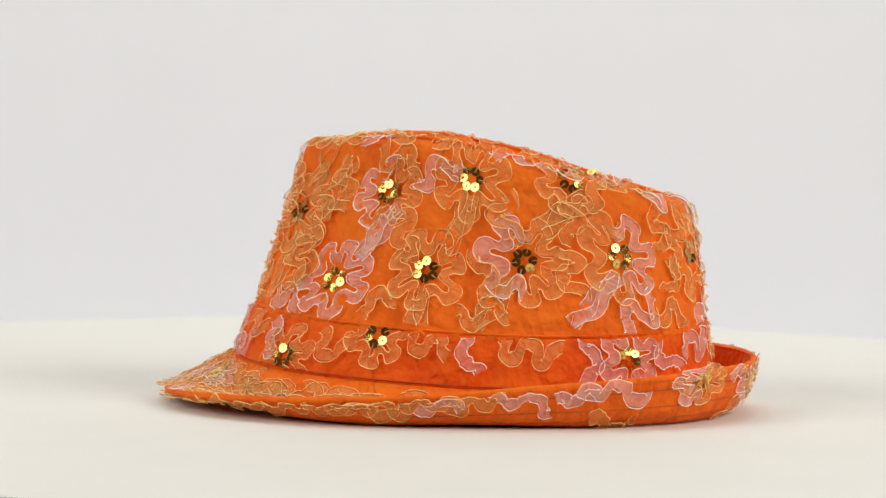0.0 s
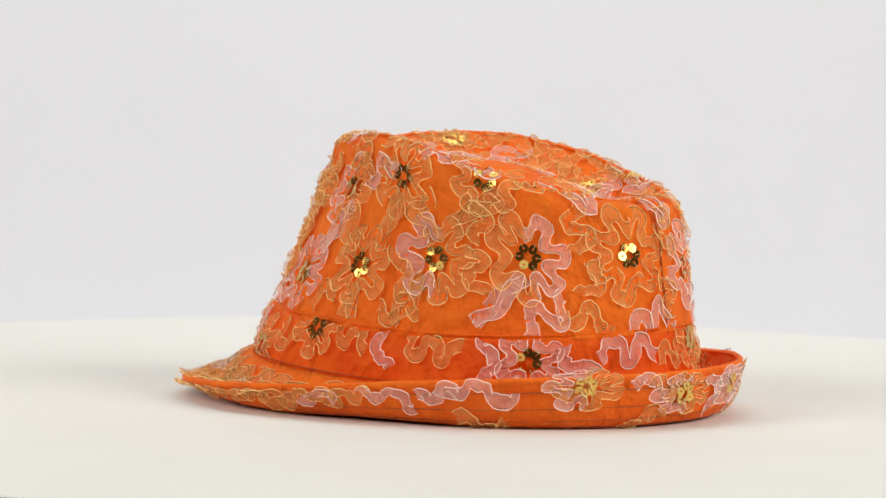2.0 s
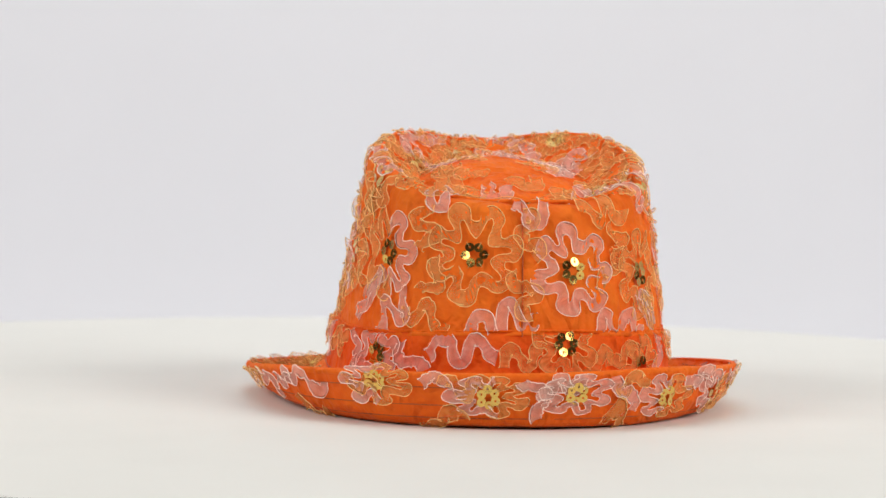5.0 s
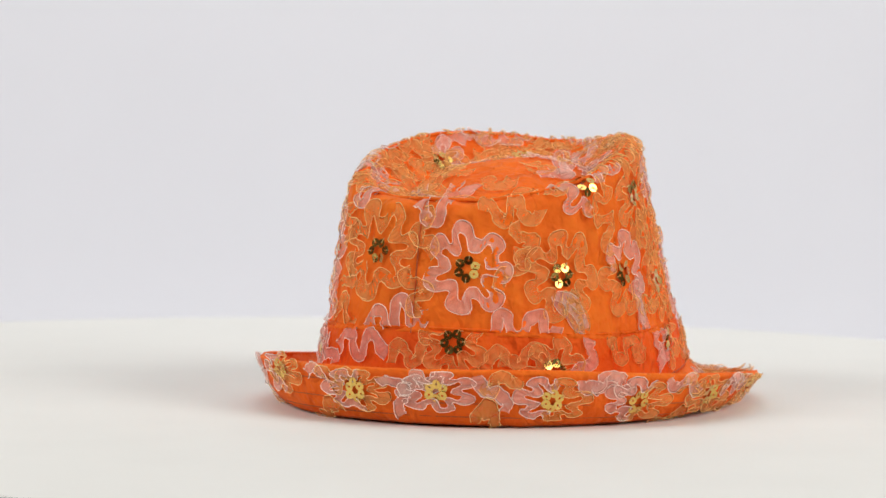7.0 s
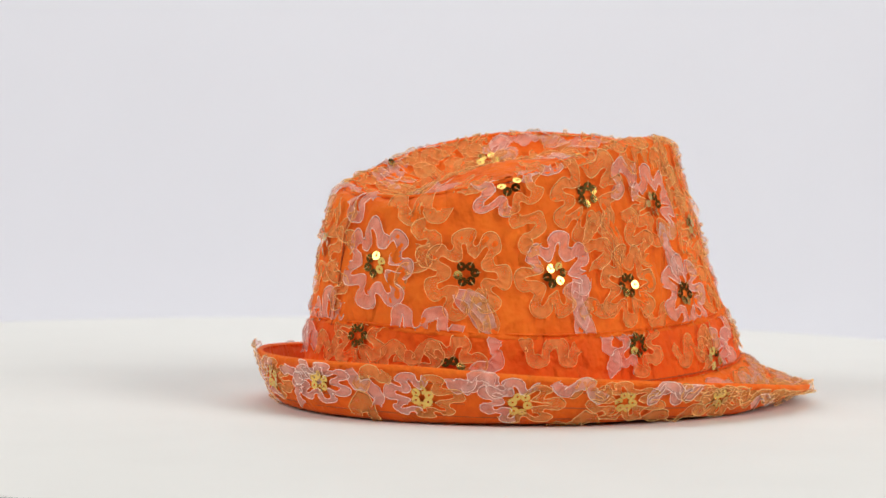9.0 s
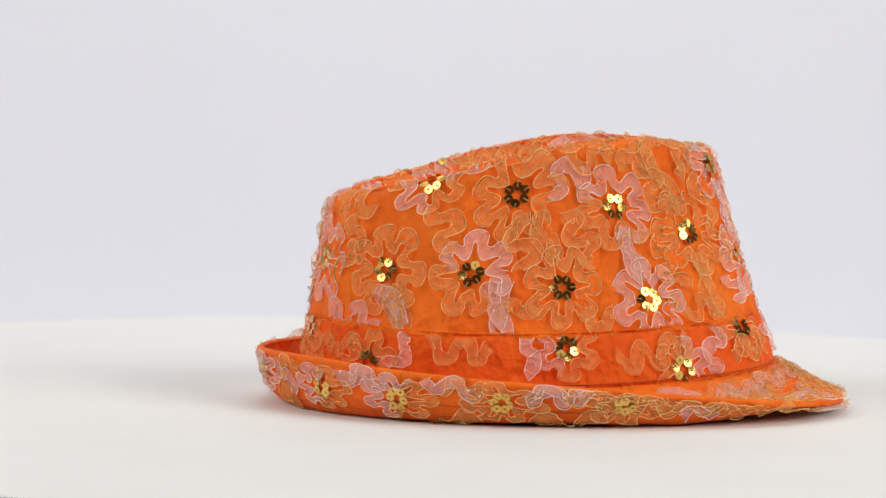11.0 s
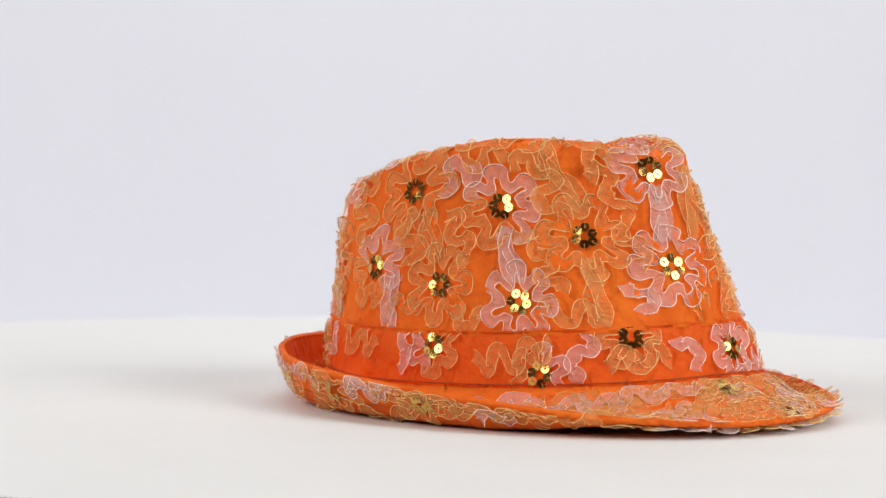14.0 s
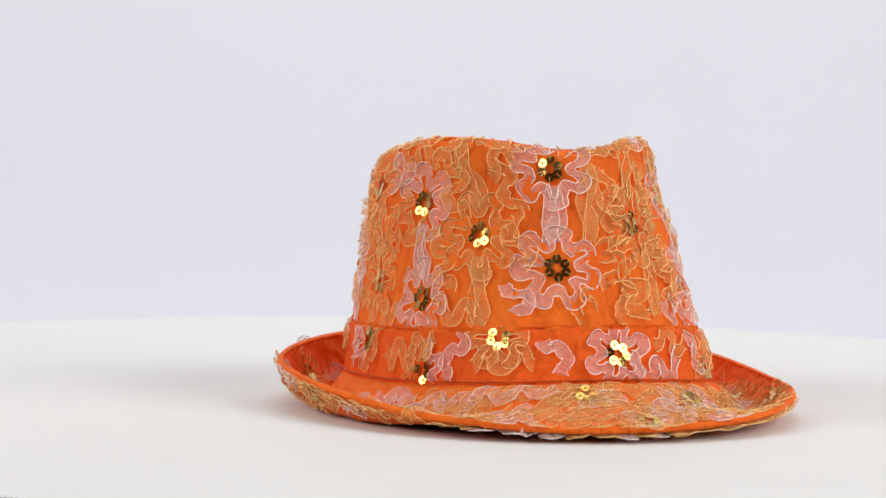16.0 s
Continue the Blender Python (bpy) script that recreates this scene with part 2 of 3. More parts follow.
def surface_normal(a, s):
    e = 1e-3
    n = np.cross(surface(a + e, s) - surface(a - e, s), surface(a, s + 4 * e) - surface(a, s - 4 * e))
    return n / np.maximum(np.linalg.norm(n, axis=-1, keepdims=True), 1e-12)


hat = tagged(new("hat"), "orange trilby hat covered in ruffled ribbon flowers and gold sequins", "hat")
STEPS = 320
AROUND = np.linspace(0, 2 * np.pi, STEPS, endpoint=False)


def crumpled(points, normals, size, scale):
    """Points pushed in and out a little, as soft cloth lies."""
    out = points.copy()
    flat, nf = out.reshape(-1, 3), normals.reshape(-1, 3)
    for i in range(len(flat)):
        p = Vector(flat[i])
        flat[i] += nf[i] * size * (noise.noise(p * scale) + 0.55 * noise.noise(Vector((p.x, p.y, p.z * 0.35)) * scale * 3.1))
    return out


def shell(name, s0, s1, rows, label, size=0.0007, thick=0.0016, mat=None):
    s = np.linspace(s0, s1, rows)
    a2, s2 = AROUND[:, None] + 0 * s, s[None, :] + 0 * AROUND[:, None]
    pts = crumpled(surface(a2, s2), surface_normal(a2, s2), size, 70)
    ob = part(name, grid(pts, True), [mat or ORANGE, LINING], hat, label)
    m = ob.modifiers.new("thickness", "SOLIDIFY")
    m.thickness, m.offset, m.material_offset = thick, -1, 1
    return ob


def cord(name, a, s, lift, radius, mat, label="", closed=True, sides=5):
    """A thin round cord along the hat's surface."""
    p, n = surface(a, s), surface_normal(a, s)
    p = p + n * np.asarray(lift)[..., None]
    tan = (np.roll(p, -1, 0) - np.roll(p, 1, 0)) if closed else np.gradient(p, axis=0)
    tan /= np.linalg.norm(tan, axis=1, keepdims=True)
    bi = np.cross(tan, n)
    ring = np.linspace(0, 2 * np.pi, sides, endpoint=False)
    pts = p[:, None] + radius * (np.cos(ring)[None, :, None] * n[:, None] + np.sin(ring)[None, :, None] * bi[:, None])
    pts = np.concatenate([pts, pts[:, :1]], 1)
    return part(name, grid(pts, closed), mat, hat, label)


def seam_at(a):
    rx = outline(a, 0.115)[0]
    return SEAM / (ridge(rx) - foot(a))


band_s = seam_at(AROUND)
# crown wall, top, band and brim
wall_rows = np.linspace(0, 1, 56)
s2 = band_s[:, None] * 0.93 + (1 - band_s[:, None] * 0.93) * wall_rows[None, :]
a2 = AROUND[:, None] + 0 * s2
ob = part("crown", grid(crumpled(surface(a2, s2), surface_normal(a2, s2), 0.0017, 65), True), [ORANGE, LINING], hat, "orange cotton crown")
m = ob.modifiers.new("thickness", "SOLIDIFY")
m.thickness, m.offset, m.material_offset = 0.0016, -1, 1
shell("crown_top", 1.0, 1.998, 34, "dented orange crown top", 0.0014)
s2 = band_s[:, None] * np.linspace(0.0, 0.985, 12)[None, :]
ob = part("hat_band", grid(crumpled(surface(a2[:, :12], s2), surface_normal(a2[:, :12], s2), 0.0005, 60), True), [BAND_ORANGE, LINING], hat, "plain orange hat band")
m = ob.modifiers.new("thickness", "SOLIDIFY")
m.thickness, m.offset, m.material_offset = 0.0016, -1, 1
shell("brim", -1.0, 0.0, 40, "orange brim turned up at the back", 0.0006, 0.0022)
cord("brim_binding", AROUND, np.full(STEPS, -0.995), np.full(STEPS, -0.0008), 0.0016, ORANGE, "folded orange edge binding")
cord("band_piping", AROUND, band_s, np.full(STEPS, 0.0002), 0.0008, ORANGE, "stitched upper edge of the band")
cord("crown_piping", AROUND, np.full(STEPS, 1.0), np.full(STEPS, 0.0002), 0.0010, ORANGE, "stitched ridge of the crown")
cord("foot_stitching", AROUND, np.full(STEPS, 0.012), np.full(STEPS, 0.0001), 0.00035, THREAD, "dark stitched seam")
outside = np.where(np.cos(AROUND) > -0.3, -0.0023, 0.0)
# cords for the recessed stitch rows; the creases' shade is in their dark colour
for w in (-0.25, -0.45, -0.62, -0.76, -0.9):
    cord("brim_stitching", AROUND, np.full(STEPS, w), outside - 0.00005, 0.00030, THREAD, "concentric stitching, dark rust for the shade in its creases")
rise = np.linspace(0.27, 1, 40)
cord("back_seam", np.full(40, radians(-5)), rise, np.full(40, 0.0009), 0.0004, THREAD, "upright seam at the back", False)

# ---- ribbon flowers ----
SEQUIN = bmesh.new()
for r, z in ((0.00055, 0.00006), (0.0016, 0.00008), (0.0022, 0.00010)):
    for k in range(14):
        SEQUIN.verts.new((r * math.cos(k * math.tau / 14), r * math.sin(k * math.tau / 14), z))
SEQUIN.verts.ensure_lookup_table()
for ring in range(2):
    for k in range(14):
        i, j = ring * 14 + k, ring * 14 + (k + 1) % 14
        SEQUIN.faces.new([SEQUIN.verts[q] for q in (i, i + 14, j + 14, j)])
# the thread that holds it, from the hole over the rim
bmesh.ops.create_cube(SEQUIN, size=1, matrix=Matrix.LocRotScale((0.0015, 0, 0.0002), None, (0.0026, 0.00026, 0.0002)))
for k, face in enumerate(SEQUIN.faces):
    face.material_index = 1 if k >= 28 else 0
SEQUIN_MESH = bpy.data.meshes.new("sequin")
SEQUIN.to_mesh(SEQUIN_MESH)
SEQUIN.free()
SEQUIN_MESH.materials.append(GOLD)
SEQUIN_MESH.materials.append(GOLD_THREAD)
SEQUIN_MESH.shade_smooth()
RIBBON_MATS = [SHEER_ORANGE, HEM_ORANGE, SHEER_PINK, HEM_PINK]
PIECES = {"crown": (0.0, 1.05), "band": (0.02, 0.0), "brim": (-1.20, -0.04), "under": (-1.14, -0.34), "top": (1.01, 1.93)}


class Patch:
    """A flat piece of cloth laid on the hat round (a, s): turns metres on the cloth into places on the hat."""

    def __init__(self, a, s, piece):
        self.a, self.s, self.piece = radians(a), s, piece
        e = 1e-3
        self.la = np.linalg.norm(surface(self.a + e, s) - surface(self.a - e, s)) / (2 * e)
        self.ls = np.linalg.norm(surface(self.a, s + e) - surface(self.a, s - e)) / (2 * e)
        self.sign = -1 if piece == "under" else 1
        self.base = -0.0024 if piece == "under" else 0.0
        self.turn = -1 if piece == "under" else 1       # up on the cloth is up in the world

    def way(self, x, y):
        """Direction and height on the hat, and between which heights this piece of cloth lies open."""
        a = self.a + np.asarray(x) / self.la
        s = self.s + self.turn * np.asarray(y) / self.ls
        low, high = PIECES[self.piece]
        seam = SEAM / (ridge(outline(a, 0.115)[0]) - foot(a))
        if self.piece == "crown":
            low = seam + 0.005
        if self.piece == "band":
            high = seam - 0.02
        return a, s, low, high

    def spot(self, x, y):
        a, s, low, high = self.way(x, y)
        return a, np.clip(s, low, high)

    def place(self, x, y, lift):
        a, s, low, high = self.way(x, y)
        # what would reach over a seam is sewn in under it
        over = np.maximum(low - s, 0) + np.maximum(s - high, 0)
        s = np.clip(s, low - 0.10, high + 0.10)
        lift = np.asarray(lift) - np.clip(over * self.ls * 2.0, 0, 0.0045)
        return surface(a, s) + surface_normal(a, s) * (self.base + self.sign * lift)[..., None]

    def offset(self, a, s):
        """Where (a, s) lies on the cloth, in metres."""
        d = (radians(a) - self.a + math.pi) % math.tau - math.pi
        return d * self.la, self.turn * (s - self.s) * self.ls


def add_sheet(store, pts, slot):
    verts, faces, slots = store
    n, m = pts.shape[:2]
    k = len(verts)
    verts.extend(pts.reshape(-1, 3).tolist())
    for i in range(n - 1):
        for j in range(m - 1):
            faces.append((k + i * m + j, k + (i + 1) * m + j, k + (i + 1) * m + j + 1, k + i * m + j + 1))
            slots.append(slot)


def add_hem(store, line, root, slot, radius):
    """The rolled hem along a ribbon's edge, grown from the edge's own vertices (their numbers are in root)."""
    verts, faces, slots = store
    tan = np.gradient(line, axis=0)
    tan /= np.maximum(np.linalg.norm(tan, axis=1, keepdims=True), 1e-9)
    up = np.cross(tan, np.array([0.31, 0.52, 0.79]))
    up /= np.maximum(np.linalg.norm(up, axis=1, keepdims=True), 1e-9)
    side = np.cross(tan, up)
    rings = [root]
    for q in (-0.9, 0.9):
        k = len(verts)
        verts.extend((line + radius * 1.25 * (math.cos(q) * up + math.sin(q) * side)).tolist())
        rings.append(list(range(k, k + len(line))))
    for a, b in ((0, 1), (1, 2), (2, 0)):
        for i in range(len(line) - 1):
            faces.append((rings[a][i], rings[a][i + 1], rings[b][i + 1], rings[b][i]))
            slots.append(slot)


def add_ribbon(store, patch, lx, ly, rx, ry, tone, rng, stand=0.0022, base=0.0005):
    """A thin ribbon between its two long edges on the patch; both edges rise and fall on their own."""
    run = np.cumsum(np.hypot(np.gradient((lx + rx) / 2), np.gradient((ly + ry) / 2)))
    p = [rng.uniform(0, 6.28) for _ in range(6)]
    cross = np.linspace(0, 1, 6)
    px = lx[:, None] * (1 - cross) + rx[:, None] * cross
    py = ly[:, None] * (1 - cross) + ry[:, None] * cross
    up_l = 0.5 + 0.32 * np.sin(run * 330 + p[0]) + 0.22 * np.sin(run * 450 + p[4])
    up_r = 0.5 + 0.32 * np.sin(run * 370 + p[1]) + 0.22 * np.sin(run * 490 + p[5])
    bow = np.abs(2 * cross - 1) ** 1.3
    stand = stand * (0.7 if patch.piece in ("brim", "under") else 1)
    lift = base + stand * np.where(cross[None, :] < 0.5, up_l[:, None], up_r[:, None]) * bow
    lift = lift + 0.00026 * np.sin(run * 1900 + 3 * np.sin(run * 310 + p[2]))[:, None] * (1 - 0.6 * bow)
    pts = patch.place(px, py, np.maximum(lift, 0.0003))
    slot = 2 if tone == "P" else 0
    first, wide = len(store[0]), pts.shape[1]
    add_sheet(store, pts, slot)
    for j in (0, wide - 1):
        root = [first + i * wide + j for i in range(len(pts))]
        add_hem(store, pts[:, j], root, slot + 1, (0.00024 if tone == "P" else 0.00022) * {"brim": 0.62, "top": 0.72, "under": 0.82}.get(patch.piece, 1))


def wobble(run, rng, size, step):
    """A soft irregular swing along a line."""
    return size * (0.6 * np.sin(run / step + rng.uniform(0, 6.28)) + 0.4 * np.sin(run / step * 1.73 + rng.uniform(0, 6.28)))


def edges(x, y, width, soft=3):
    """The two long edges of a ribbon along a middle line, drawn smooth where it bends sharply."""
    dx, dy = np.gradient(x), np.gradient(y)
    length = np.maximum(np.hypot(dx, dy), 1e-9)
    out = []
    for sign in (0.5, -0.5):
        for line in (x - sign * width * dy / length, y + sign * width * dx / length):
            pad = np.concatenate([np.full(2 * soft, line[0]), line, np.full(2 * soft, line[-1])])
            for _ in range(2):
                pad = np.convolve(pad, np.ones(2 * soft + 1) / (2 * soft + 1), "same")
            out.append(pad[2 * soft:-2 * soft])
    return out


def ribbon_part(name, store, label):
    mesh = bpy.data.meshes.new(name)
    mesh.from_pydata(store[0], [], store[1])
    for m in RIBBON_MATS:
        mesh.materials.append(m)
    mesh.polygons.foreach_set("material_index", store[2])
    mesh.polygons.foreach_set("use_smooth", [slot % 2 == 0 for slot in store[2]])
    ob = new(name, mesh)
    ob.parent = hat
    return tagged(ob, label)


TONES = {"O": "sheer orange", "P": "sheer pink"}


def flower(a, s, piece, size, rng, pink=None, lobes=7, first=None, squash=1.03):
    """A flower: a ribbon laid in deep loops round a ring of sequins. pink: None, "all", or the directions in
    degrees between which it is pink (0 to the right, 90 up); first: the direction of one loop."""
    patch = Patch(a, s, piece)
    ph = radians(rng.uniform(0, 360) if first is None else first)
    if pink == "all":
        runs = [("P", -100, 264)]
    elif pink is None:
        runs = [("O", -100, 264)]
    else:
        runs = [("O", pink[1] - 9, pink[0] + 369 - (360 if pink[0] > pink[1] else 0)), ("P", pink[0] - 9, pink[1] + 9)]
    store = ([], [], [])
    swing = [rng.uniform(0.72, 1.22) for _ in range(lobes)]
    inner = [rng.uniform(0.70, 1.15) for _ in range(lobes)]
    shift = [rng.uniform(-0.17, 0.17) for _ in range(lobes)]
    bulge = [rng.uniform(0.28, 0.50) for _ in range(lobes)]
    for tone, begin, end in runs:
        tau = np.linspace(radians(begin), radians(end), max(50, int(abs(end - begin) * 1.25)))
        w = lobes * (tau - ph)
        k = w / math.tau
        tall, sway, fat = (np.interp(k % lobes, range(lobes + 1), q + q[:1]) for q in (swing, shift, bulge))
        low = np.interp((k - 0.5) % lobes, range(lobes + 1), inner + inner[:1])
        c = np.cos(w)
        r = size * (0.680 + np.where(c > 0, 0.225 * tall, 0.180 * low) * c)
        ang = tau + fat / lobes * np.sin(2 * w) + sway
        # the ribbon keeps its width across the loops and turns edge-on along their sides
        half = 0.0030 * (size / 0.021) ** 0.5 * (1 + wobble(tau, rng, 0.20, 0.17))
        skew = 0.70 / lobes * np.sin(w) + wobble(tau, rng, 0.035, 0.13)
        ro, ri = r + half + wobble(tau, rng, 0.0005, 0.07), np.maximum(r - half + wobble(tau, rng, 0.0005, 0.08), 0.0052)
        ao, ai = ang + skew, ang - skew
        add_ribbon(store, patch, ro * np.cos(ao), squash * ro * np.sin(ao), ri * np.cos(ai), squash * ri * np.sin(ai), tone, rng)
    label = TONES[runs[0][0]] + " ribbon flower" if len(runs) == 1 else "half orange, half pink ribbon flower"
    ob = ribbon_part("ribbon_flower", store, label)
    spin = rng.uniform(0, 1)
    for k in range(6):
        w = (k + spin) * math.tau / 6
        rr = (0.0041 if squash > 0.8 else 0.0036) * rng.uniform(0.92, 1.08)
        x, y = rr * math.cos(w), rr * math.sin(w)
        at = Vector(patch.place(np.array(x), np.array(y), np.array(0.0011 + 0.0003 * (k % 2))).tolist())
        aa, ss = patch.spot(x, y)
        n = Vector((surface_normal(aa, ss) * patch.sign).tolist())
        n = (n + 0.13 * Vector((rng.gauss(0, 1), rng.gauss(0, 1), rng.gauss(0, 1)))).normalized()
        away = (at - Vector(patch.place(np.array(0.0), np.array(0.0), np.array(0.001)).tolist()))
        away = (away - n * away.dot(n)).normalized()
        q = new("sequin", SEQUIN_MESH)
        q.parent = ob
        q.matrix_basis = Matrix.Translation(at) @ Matrix((away, n.cross(away), n)).transposed().to_4x4()


def along(a0, s0, a1, s1, piece, extra):
    """The straight way between two places on the hat: its patch, start, direction and length."""
    if a1 - a0 > 180:
        a1 -= 360
    if a0 - a1 > 180:
        a1 += 360
    patch = Patch((a0 + a1) / 2, (s0 + s1) / 2, piece)
    (x0, y0), (x1, y1) = patch.offset(a0, s0), patch.offset(a1, s1)
    length = max(math.hypot(x1 - x0, y1 - y0), 0.004)
    ux, uy = (x1 - x0) / length, (y1 - y0) / length
    return patch, x0 - ux * extra, y0 - uy * extra, ux, uy, length + 2 * extra


def trail(a0, s0, a1, s1, piece, tone, rng, width=0.0112):
    """Two lengths of ribbon that run from one flower to the next and cross on the way."""
    patch, x0, y0, ux, uy, length = along(a0, s0, a1, s1, piece, 0.003)
    run = np.linspace(0, length, 90)
    phase = rng.uniform(0, 6.28)
    for side in (1, -1):
        store = ([], [], [])
        mid = side * (0.20 * width * np.cos(run * math.tau / 0.044 + phase)) + wobble(run, rng, 0.0012, 0.0042)
        broad = width * 0.60 * (1 + wobble(run, rng, 0.22, 0.0040)) + wobble(run, rng, 0.0005, 0.0012)
        broad = broad * (0.72 + 0.28 * np.sin(math.pi * run / length) ** 0.5)
        add_ribbon(store, patch, *edges(x0 + ux * run - uy * mid, y0 + uy * run + ux * mid, broad), tone, rng, 0.0011, 0.0005 if side > 0 else 0.0009)
        ribbon_part("ribbon_trail", store, TONES[tone] + " ribbon between two flowers")


def ruffle(a0, s0, a1, s1, piece, tone, rng, high=0.0055, wave=0.0150, broad=0.0062, stand=0.0022):
    """A ribbon laid in a wavy line between two places."""
    patch, x0, y0, ux, uy, length = along(a0, s0, a1, s1, piece, 0.002)
    waves = max(0.75, round(2 * length / wave) / 2)
    t = np.linspace(0, 1, int(44 * waves) + 20)
    ph = rng.uniform(0, 6.28)
    phase = math.tau * waves * t + ph
    tall = high * (1 + wobble(t, rng, 0.38, 0.13))
    ex = t * length - rng.uniform(0.25, 0.5) * length / waves / math.tau * np.sin(2 * phase) + wobble(t, rng, 0.0014, 0.09)
    ey = tall * np.sin(phase) + wobble(t, rng, 0.0012, 0.12)
    width = broad * (0.62 + 0.45 * np.abs(np.sin(phase)) + wobble(t, rng, 0.20, 0.05))
    lx, ly, rx, ry = edges(ex, ey, width)
    lx, ly, rx, ry = (q + wobble(t, rng, 0.0004, 0.025) for q in (lx, ly, rx, ry))
    store = ([], [], [])
    add_ribbon(store, patch, x0 + ux * lx - uy * ly, y0 + uy * lx + ux * ly, x0 + ux * rx - uy * ry, y0 + uy * rx + ux * ry, tone, rng, stand)
    ribbon_part("ribbon_ruffle", store, TONES[tone] + " ribbon gathered in a wavy line")


rng = random.Random(11)
# crown: direction, height, size in mm, pink part, loops, direction of one loop
CROWN = [(-162, 0.67, 20, None, 7, 170), (-133, 0.39, 20, "all", 7, 80), (-126, 0.77, 18, (105, 262), 7, 150), (-100, 0.87, 19, None, 7, 20),
         (-109, 0.47, 19, None, 7, 60), (-85, 0.56, 20.5, (95, 255), 7, 170), (-70, 0.97, 19, None, 7, -90), (-56, 0.65, 20.5, (-75, 85), 7, 62),
         (-22, 0.71, 22.5, None, 7, 55), (14, 0.63, 20.5, "all", 7, 100)]
CROWN_FAR = [(47, 0.57, 20.5, None, 7, 95), (60, 0.98, 19, (140, 262), 7, -90), (75, 0.52, 19.5, (-55, 155), 7, 130), (88, 0.84, 20, None, 7, 150),
             (99, 0.42, 18.5, None, 7, 60), (115, 0.73, 19.5, (-60, 150), 7, 95), (120, 0.34, 18.5, "all", 7, 50), (139, 0.61, 21, None, 7, 15),
             (165, 0.92, 19.5, "all", 7, 180), (166, 0.49, 20, "all", 7, 30)]
for a, s, size, pink, lobes, first in CROWN + CROWN_FAR:
    flower(a, s, "crown", size / 1000, rng, pink, lobes, first)
TRAILS = [(-121, 0.69, -128, 0.51, "P"), (-100, 0.78, -104, 0.57, "O"), (-109, 0.37, -109, 0.27, "O"), (-79, 0.73, -66, 0.90, "O"), (-89, 0.46, -96, 0.28, "O"),
          (-58, 0.54, -70, 0.32, "P"), (-156, 0.56, -158, 0.30, "O"), (-161, 0.81, -158, 0.97, "O"), (-148, 0.90, -147, 0.62, "O")]
TRAILS_FAR = [(51, 0.46, 54, 0.28, "O"), (46, 0.46, 54, 0.32, "P"), (83, 0.46, 84, 0.25, "P"), (94, 0.73, 97, 0.54, "O"), (116, 0.62, 119, 0.44, "P"), (128, 0.95, 139, 0.75, "O"),
              (140, 0.50, 140, 0.27, "O"), (166, 0.82, 165, 0.62, "P"), (180, 0.92, 178, 0.60, "O")]
for a0, s0, a1, s1, tone in TRAILS + TRAILS_FAR:
    trail(a0, s0, a1, s1, "crown", tone, rng)
WAVES = [(-133, 0.93, -118, 0.91, "O"), (-116, 0.82, -105, 0.93, "P"), (-152, 0.30, -142, 0.29, "P"), (-100, 0.30, -90, 0.34, "O"), (-56, 0.33, -45, 0.42, "P"), (-44, 0.40, -32, 0.37, "O"),
         (-24, 0.32, -2, 0.38, "P"), (-41, 0.97, -32, 0.99, "P"), (-172, 0.40, -170, 0.30, "O"), (-122, 0.29, -116, 0.34, "O"), (-73, 0.62, -71, 0.44, "O"), (-34, 0.62, -38, 0.50, "O")]
WAVES_FAR = [(24, 0.31, 43, 0.34, "P"), (20, 0.94, 37, 0.93, "O"), (-6, 0.93, 6, 0.95, "P"), (98, 0.85, 107, 0.90, "P"), (126, 0.31, 141, 0.28, "O"), (120, 0.90, 131, 0.93, "O"), (103, 0.95, 115, 0.96, "O"),
             (86, 0.31, 91, 0.36, "O"), (104, 0.29, 110, 0.28, "O"), (150, 0.96, 142, 0.90, "O"), (178, 0.34, 172, 0.29, "O"), (152, 0.40, 153, 0.30, "P"), (30, 0.70, 28, 0.55, "O")]
for a0, s0, a1, s1, tone in WAVES + WAVES_FAR:
    ruffle(a0, s0, a1, s1, "crown", tone, rng, 0.0062 if tone == "P" else 0.0052)
# band
for a, s, pink in ((-117, 0.19, None), (-138, 0.06, None), (-55, 0.15, "all"), (10, 0.23, None), (43, 0.09, None), (99, 0.165, (110, 250)), (124, 0.05, (-80, 80)), (147, 0.19, None), (-176, 0.12, "all")):
    flower(a, s, "band", 0.0150, rng, pink, 6)
BAND = [(-110, 0.18, -102, 0.17, "O"), (-99, 0.21, -96, 0.07, "P"), (-90, 0.19, -76, 0.16, "O"), (-67, 0.22, -66, 0.06, "P"), (-46, 0.20, -38, 0.08, "P"), (-34, 0.20, -15, 0.20, "P"), (-10, 0.13, 1, 0.16, "O"),
        (18, 0.12, 26, 0.12, "O"), (29, 0.18, 38, 0.13, "O"), (57, 0.22, 52, 0.08, "P"), (64, 0.18, 80, 0.16, "O")]
BAND_FAR = [(92, 0.21, 91, 0.06, "P"), (110, 0.09, 127, 0.16, "O"), (137, 0.20, 131, 0.04, "P"), (140, 0.10, 157, 0.11, "O"), (162, 0.18, 167, 0.06, "P"), (-170, 0.05, -155, 0.07, "P"), (-160, 0.18, -150, 0.14, "O"),
            (-146, 0.18, -142, 0.06, "P"), (-130, 0.14, -124, 0.10, "O")]
for a0, s0, a1, s1, tone in BAND + BAND_FAR:
    upright = abs(s0 - s1) > 0.1
    ruffle(a0, s0, a1, s1, "band", tone, rng, 0.0030 if upright else 0.0050, 0.020 if upright else 0.015)
